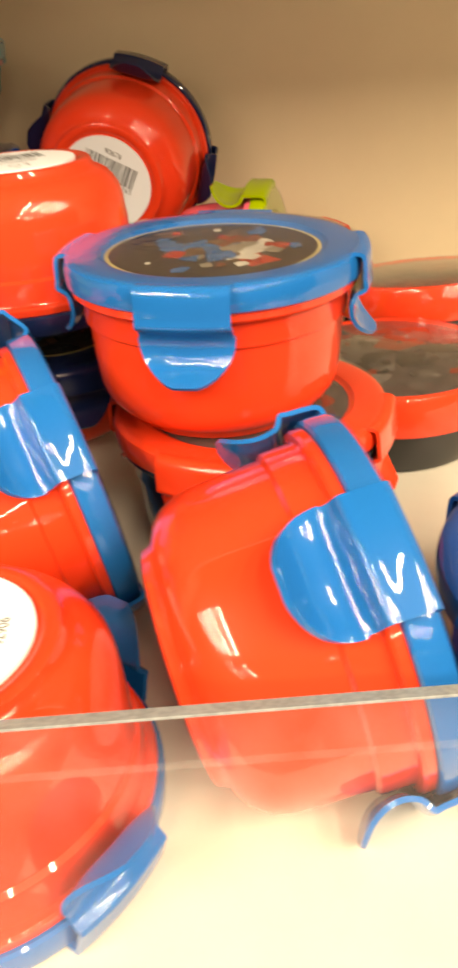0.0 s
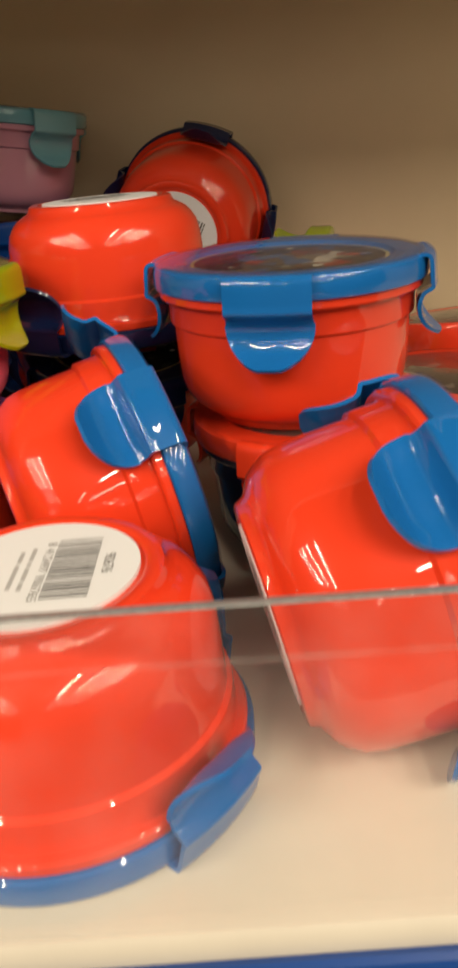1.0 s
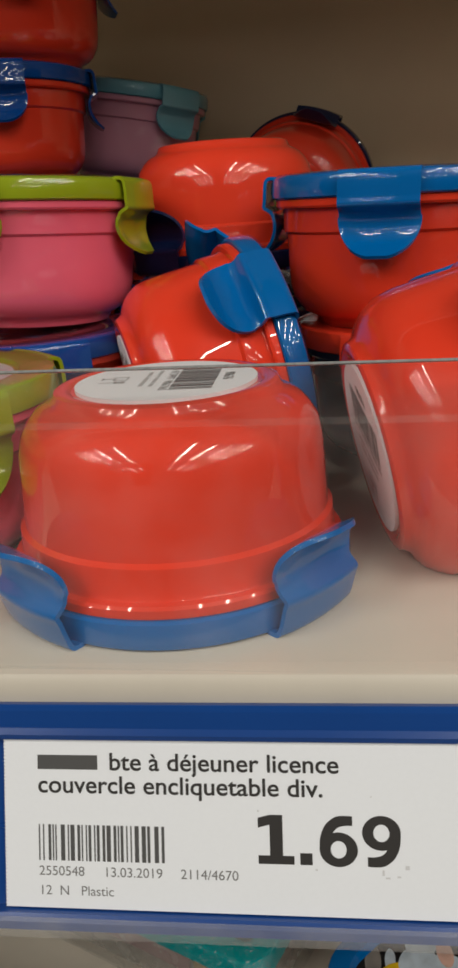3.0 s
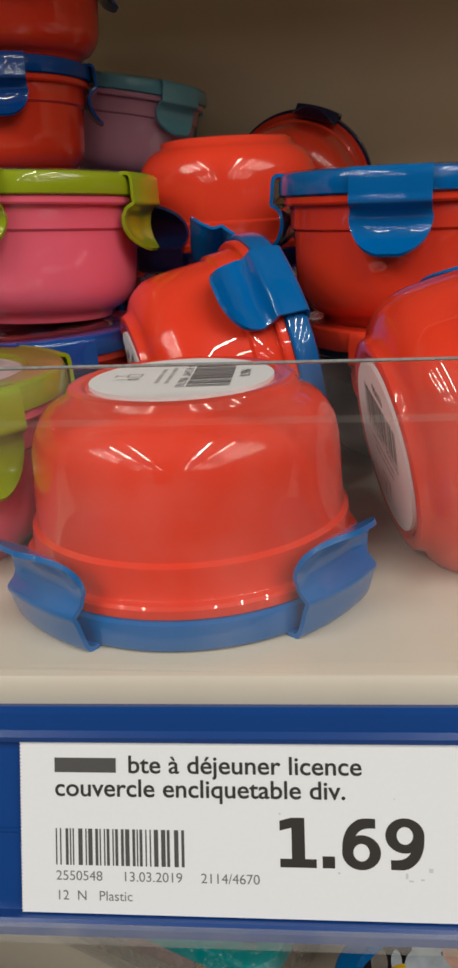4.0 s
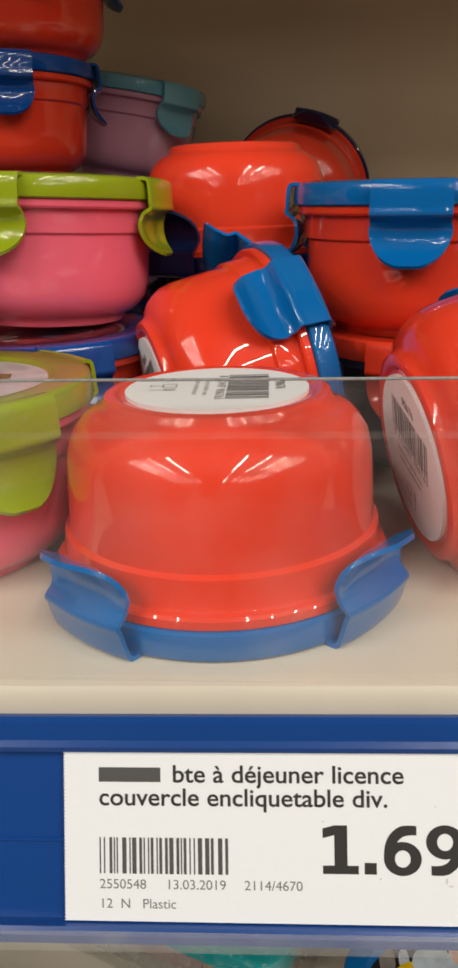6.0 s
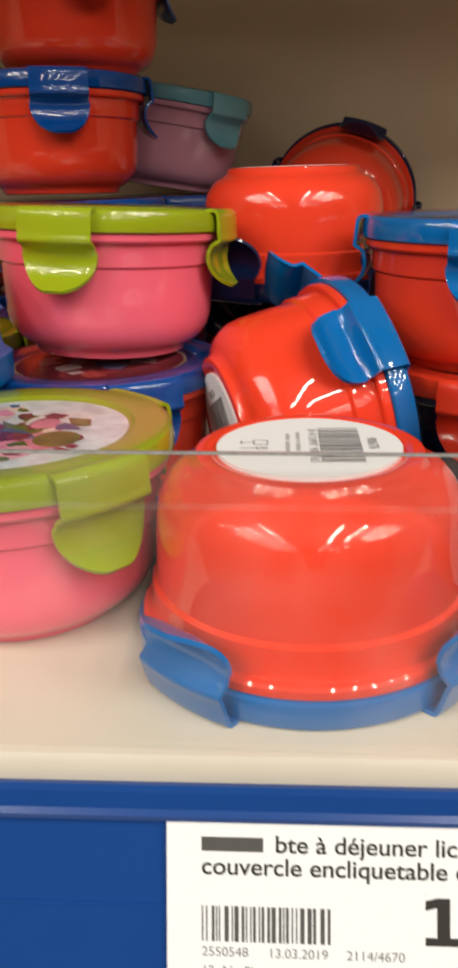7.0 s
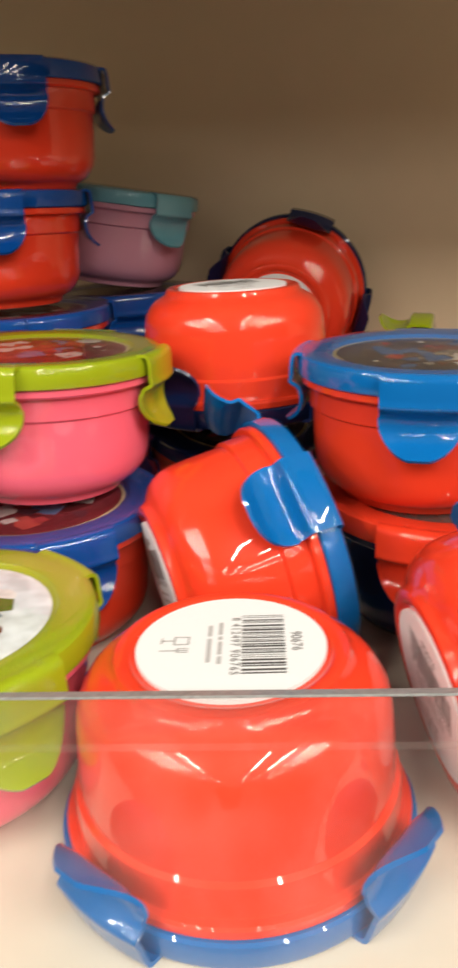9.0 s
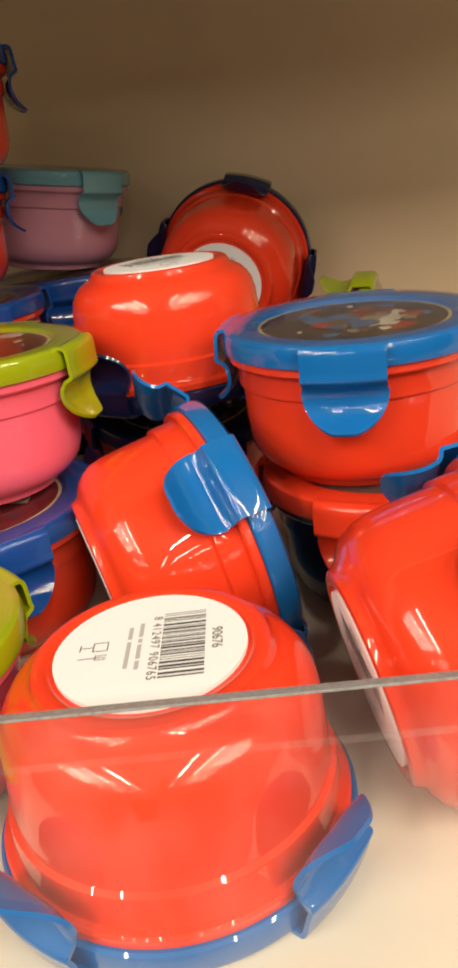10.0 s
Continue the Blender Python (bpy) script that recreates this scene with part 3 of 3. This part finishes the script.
BOXES = [
    ("red snack box upside down on its blue lid, barcode sticker up", turned(0.0342, 0.0605, DECKZ + H, 180, 0, -38.6), RED, BLUE, ART_DARK, 51.4, (-1, 12)),
    ("pink snack box with a lime green clip lid", upright(-0.054, 0.0805, G1, -44.5), PINK, GREEN, ART_PINK, 0, ()),
    ("pink snack box with a lime green lid, second in a stack", turned(-0.0449, 0.1897, 0.0600, -2.4, -1.8, -100.4), PINK, GREEN, ART_RED, 0, ()),
    ("red snack box with a deep blue lid under a pink one", upright(-0.047, 0.176, G1, -58.7), RED, DEEP_BLUE, ART_RED, 0, ()),
    ("red snack box with a bright blue lid and dark picture", turned(0.1063, 0.1843, 0.0535, -1.1, -0.5, -102.5), RED, BLUE, ART_DARK, 0, ()),
    ("navy snack box with a red clip lid under a red box", upright(0.116, 0.181, G1 - 0.003, -24), NAVY, RED, ART_GREY, 0, ()),
    ("red snack box tipped on its side, one blue clip open", turned(0.0060, 0.1422, 0.0341, -76.8, -43.0, -79.6), RED, BLUE, ART_DARK, 20, (3, 55)),
    ("red snack box leaning sideways, sticker and blue lid showing", turned(0.0890, 0.0717, 0.0335, -72.4, -50.3, -95.1), RED, BLUE, ART_DARK, 70, ()),
    ("red snack box upside down on top of a navy-lidded one", pose(0.0328, 0.257, G3 + 0.0150, 180, 0, 55), RED, NAVY, ART_DARK, 30, ()),
    ("red snack box with a navy lid under an upturned one", turned(0.028, 0.287, G1 + 0.0078, 14, 0, 20), RED, NAVY, ART_DARK, 0, ()),
    ("red snack box with navy lid leaning on the back panel", turned(0.0560, 0.3739, 0.0985, -59.6, -69.1, -42.2), RED, NAVY, ART_DARK, 100, ()),
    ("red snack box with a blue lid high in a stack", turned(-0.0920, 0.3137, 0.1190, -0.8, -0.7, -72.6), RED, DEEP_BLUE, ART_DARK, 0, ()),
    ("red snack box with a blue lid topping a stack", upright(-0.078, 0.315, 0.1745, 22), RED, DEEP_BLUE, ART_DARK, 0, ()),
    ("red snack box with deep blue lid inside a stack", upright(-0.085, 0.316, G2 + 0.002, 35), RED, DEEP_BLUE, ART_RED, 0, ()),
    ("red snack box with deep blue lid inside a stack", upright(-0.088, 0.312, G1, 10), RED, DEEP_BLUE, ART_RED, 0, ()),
    ("pale pink snack box with an aqua lid", pose(-0.0475, 0.406, G3 + 0.0065, 0, 10, 0) @ pose(0, 0, 0, 0, 0, -42), PALE_PINK, AQUA, ART_PINK, 0, ()),
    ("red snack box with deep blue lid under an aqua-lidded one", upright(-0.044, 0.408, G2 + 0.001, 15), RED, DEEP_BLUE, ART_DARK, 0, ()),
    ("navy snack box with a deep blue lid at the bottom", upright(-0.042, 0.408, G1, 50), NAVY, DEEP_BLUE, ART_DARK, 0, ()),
    ("red snack box upside down on a blue-lidded box", turned(-0.122, 0.130, G3, 180, 0, -5), RED, BLUE, ART_DARK, 10, ()),
    ("red snack box with a blue lid beneath an upturned one", upright(-0.158, 0.150, G1, 25), RED, BLUE, ART_RED, 0, ()),
    ("pink snack box with a lime green lid behind the stack", upright(-0.150, 0.245, G1 + 0.0, 12), PINK, GREEN, ART_PINK, 0, ()),
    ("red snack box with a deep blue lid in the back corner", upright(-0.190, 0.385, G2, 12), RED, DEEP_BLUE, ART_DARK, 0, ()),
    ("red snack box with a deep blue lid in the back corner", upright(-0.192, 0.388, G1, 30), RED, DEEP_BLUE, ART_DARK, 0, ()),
    ("pink snack box with a lime green lid lying on its side", turned(0.089, 0.345, 0.047, 65, 84, 50), PINK, GREEN, ART_PINK, 0, ()),
    ("navy snack box with a red lid tilted at the back", upright(0.143, 0.405, G1, 20), NAVY, RED, ART_GREY, 0, ()),
    ("pale pink snack box with a blue lid beside a leaning one", upright(0.2015, 0.066, G1, 30), PALE_PINK, DEEP_BLUE, ART_RED, 0, ()),
]
for text, m, body, lid, art, sticker, opened in BOXES:
    snack_box(text, m, body, lid, None, art, sticker, opened)



def low_box(text, m):
    """A low round box: black base, deep red lid ring, wide dark picture under film."""
    thing = tagged(new("snack_box"), text, "snack box", "low snack boxes on the shelf")
    thing.matrix_world = m
    part("body", shared("low_body", lambda: revolve([(0, 0), (0.0400, 0), (0.0425, 0.0012), (0.0445, 0.0060), (0.0460, 0.0185), (0, 0.0185)], 96), BLACK), BLACK, thing)
    lid = part("lid", shared("low_lid", lambda: revolve([(0, 0.0188), (0.0470, 0.0188), (0.0486, 0.0198), (0.0490, 0.0220), (0.0484, 0.0345), (0.0474, 0.0366), (0.0458, 0.0372), (0.0448, 0.0366), (0.0444, 0.0360), (0, 0.0360)], 96), RED), RED, thing)
    part("picture", shared_art(ART_GREY, 0.0440, 0.0362), None, lid, "glossy dark grey printed picture")
    part("film", shared("low_film", lambda: revolve([(0, 0.0376), (0.0462, 0.0376), (0.0480, 0.0366)], 72), FILM), FILM, lid, "tight clear shrink film").visible_shadow = False


def shared_art(art, r, z):
    if (art[0], r) not in ART_MESHES:
        ART_MESHES[art[0], r] = art_mesh(art, r, r, z)
    return ART_MESHES[art[0], r]


low_box("low black snack box with a red lid and dark grey picture", upright(0.183, 0.250, DECKZ, 40))
low_box("low black snack box with a red lid tilted against its neighbour", turned(0.226, 0.342, DECKZ + 0.0062, -8, 0, 15))

# ---- the lower shelf ----
LOW = -0.20

def rounded_slab(sx, sy, z0, z1, corner, lip=0.0, steps=8, sunk=0.003):
    """A slab with rounded corners whose top rim is drawn in by lip."""
    bm = bmesh.new()
    rings = []
    for z, inset in ((z0, 0.002), (z0 + 0.002, 0.0), (z1 - 0.002, 0.0), (z1 - 0.0006, 0.0006), (z1, 0.002)) + (((z1, lip), (z1 - sunk, lip + 0.002)) if lip else ()):
        ring = []
        for qx, qy, a0 in ((1, 1, 0), (-1, 1, 90), (-1, -1, 180), (1, -1, 270)):
            for k in range(steps + 1):
                a = radians(a0 + 90 * k / steps)
                r = max(corner - inset, 0.001)
                ring.append(bm.verts.new((qx * (sx / 2 - corner) + r * math.cos(a), qy * (sy / 2 - corner) + r * math.sin(a), z)))
        rings.append(ring)
    n = len(rings[0])
    for a, b in zip(rings, rings[1:]):
        for k in range(n):
            bm.faces.new((a[k], a[(k + 1) % n], b[(k + 1) % n], b[k]))
    bm.faces.new(rings[0]), bm.faces.new(rings[-1])
    bmesh.ops.recalc_face_normals(bm, faces=bm.faces)
    return bm


tub = tagged(new("food_tub"), "clear food tub with a teal lid in shrink wrap", "food tub")
tub.matrix_world = pose(0.0126, 0.135, LOW, 0, 0, -24)
part("tub_body", rounded_slab(0.114, 0.092, 0.0, 0.024, 0.012), CLOUDY, tub, "cloudy clear plastic")
part("lid", rounded_slab(0.122, 0.100, 0.0245, 0.036, 0.013, 0.009, 8, 0.007), TEAL, tub, "glossy teal lid")
part("insert", box(0.074, 0.0006, 0.012, (-0.012, -0.0445, 0.0165)), paper("mauve_card", (0.20, 0.12, 0.12)), tub, "mauve printed card strip")
part("insert", box(0.014, 0.0006, 0.014, (0.034, -0.0445, 0.0155)), paper("ochre_card", (0.24, 0.19, 0.07)), tub, "ochre printed card strip")
part("wrap", rounded_slab(0.1236, 0.1016, 0.0, 0.0368, 0.0138), CREASED_FILM, tub, "crinkled clear wrap").visible_shadow = False


def patches(rx, ry, z, ground, ovals):
    """A printed panel of flat oval patches (centre, half sizes, turn, colour), kept inside its edges, in millimetres."""
    bm = bmesh.new()
    inks = [ground]
    bm.faces.new([bm.verts.new((x * rx, y * ry, z)) for x, y in ((-1, -1), (1, -1), (1, 1), (-1, 1))])
    for k, (cx, cy, a, b, turn, colour) in enumerate(ovals):
        if colour not in inks:
            inks.append(colour)
        c, s = math.cos(radians(turn)), math.sin(radians(turn))
        pts = []
        for q in (2 * math.pi * j / 40 for j in range(40)):
            x, y = (cx + a * math.cos(q) * c - b * math.sin(q) * s) / 1000, (cy + a * math.cos(q) * s + b * math.sin(q) * c) / 1000
            pts.append((max(-rx, min(rx, x)), max(-ry, min(ry, y))))
        top = bm.verts.new((sum(p[0] for p in pts) / 40, sum(p[1] for p in pts) / 40, z + 8e-6 * (k + 1)))
        rim = [bm.verts.new((x, y, z + 8e-6 * (k + 1))) for x, y in pts]
        for j in range(40):
            bm.faces.new((top, rim[j], rim[(j + 1) % 40])).material_index = inks.index(colour)
    me = bpy.data.meshes.new("picture")
    bm.to_mesh(me)
    bm.free()
    for c in inks:
        me.materials.append(ink(c))
    return me


P_RED, P_YELLOW, P_PALE, P_BLACK, P_SKIN, P_GREY = (0.42, 0.02, 0.03), (0.72, 0.46, 0.01), (0.50, 0.58, 0.66), (0.012, 0.011, 0.012), (0.68, 0.42, 0.34), (0.22, 0.20, 0.18)
CORNER_PATCHES = [
    (-52, 62, 7, 3, 40, P_GREY), (-47, 58, 5, 2, 40, P_PALE), (-58, 44, 17, 11, 40, P_YELLOW), (-50, 44, 4, 20, 62, P_BLACK), (-60, 37, 6, 5, 30, P_BLACK),
    (-6, 46, 20, 17, 0, P_BLACK), (-27, 57, 14, 7, 20, P_PALE), (-19, 60, 15, 4, 62, P_PALE), (-40, 51, 8, 6, 0, P_PALE), (-35, 42, 8, 6, -40, P_PALE), (-30, 46, 6, 3, 50, P_SKIN),
    (-26, 16, 16, 12, 30, P_BLACK), (-33, 23, 7, 5, 50, P_SKIN), (-59, 19, 20, 14, -40, P_RED), (-55, 28, 4.5, 2.6, -40, P_PALE), (-61, 18, 4.5, 2.8, -40, P_PALE), (20, -20, 26, 20, 10, P_RED), (30, 18, 20, 8, 60, P_YELLOW),
]
EDGE_PATCHES = [
    (54, 50, 14, 8, -12, P_GREY), (58, 46, 6, 3, 0, P_PALE), (46, 49, 13, 9, 0, P_YELLOW), (39, 53, 5, 5, 0, P_BLACK), (18, 44, 19, 14, 0, P_RED), (23, 50, 4, 2.6, 50, P_PALE), (30, 47, 4, 2.6, 45, P_PALE),
    (-10, 46, 12, 9, 0, P_YELLOW), (-30, 38, 16, 14, 0, P_BLACK), (0, 0, 30, 22, 10, P_BLACK), (-40, -10, 14, 12, 0, P_SKIN),
]


def lunch_box(text, m, sx, sy, ovals):
    thing = tagged(new("lunch_box"), text, "lunch box", "lunch boxes on the lower shelf")
    thing.matrix_world = m
    part("body", rounded_slab(sx - 0.006, sy - 0.006, 0.0, 0.028, 0.018), RED, thing, "red plastic base")
    lid = part("lid", rounded_slab(sx, sy, 0.0285, 0.036, 0.020, 0.008), BLUE, thing, "blue plastic lid frame")
    part("picture", patches(sx / 2 - 0.0095, sy / 2 - 0.0095, 0.0334, P_BLACK, ovals), None, lid, "glossy picture of red, yellow and black shapes")
    part("latch", rounded_slab(0.030, 0.008, 0.024, 0.038, 0.003), YELLOW, thing, "yellow latch").matrix_local = pose(-0.02, sy / 2 + 0.002, 0)
    return thing


lunch_box("blue-rimmed lunch box with a bold printed lid", pose(0.170, 0.068, LOW, 0, 0, 46), 0.15, 0.15, CORNER_PATCHES)
lunch_box("blue-rimmed lunch box with a bold printed lid", pose(-0.042, -0.010, LOW, 0, 0, -7), 0.15, 0.12, EDGE_PATCHES)
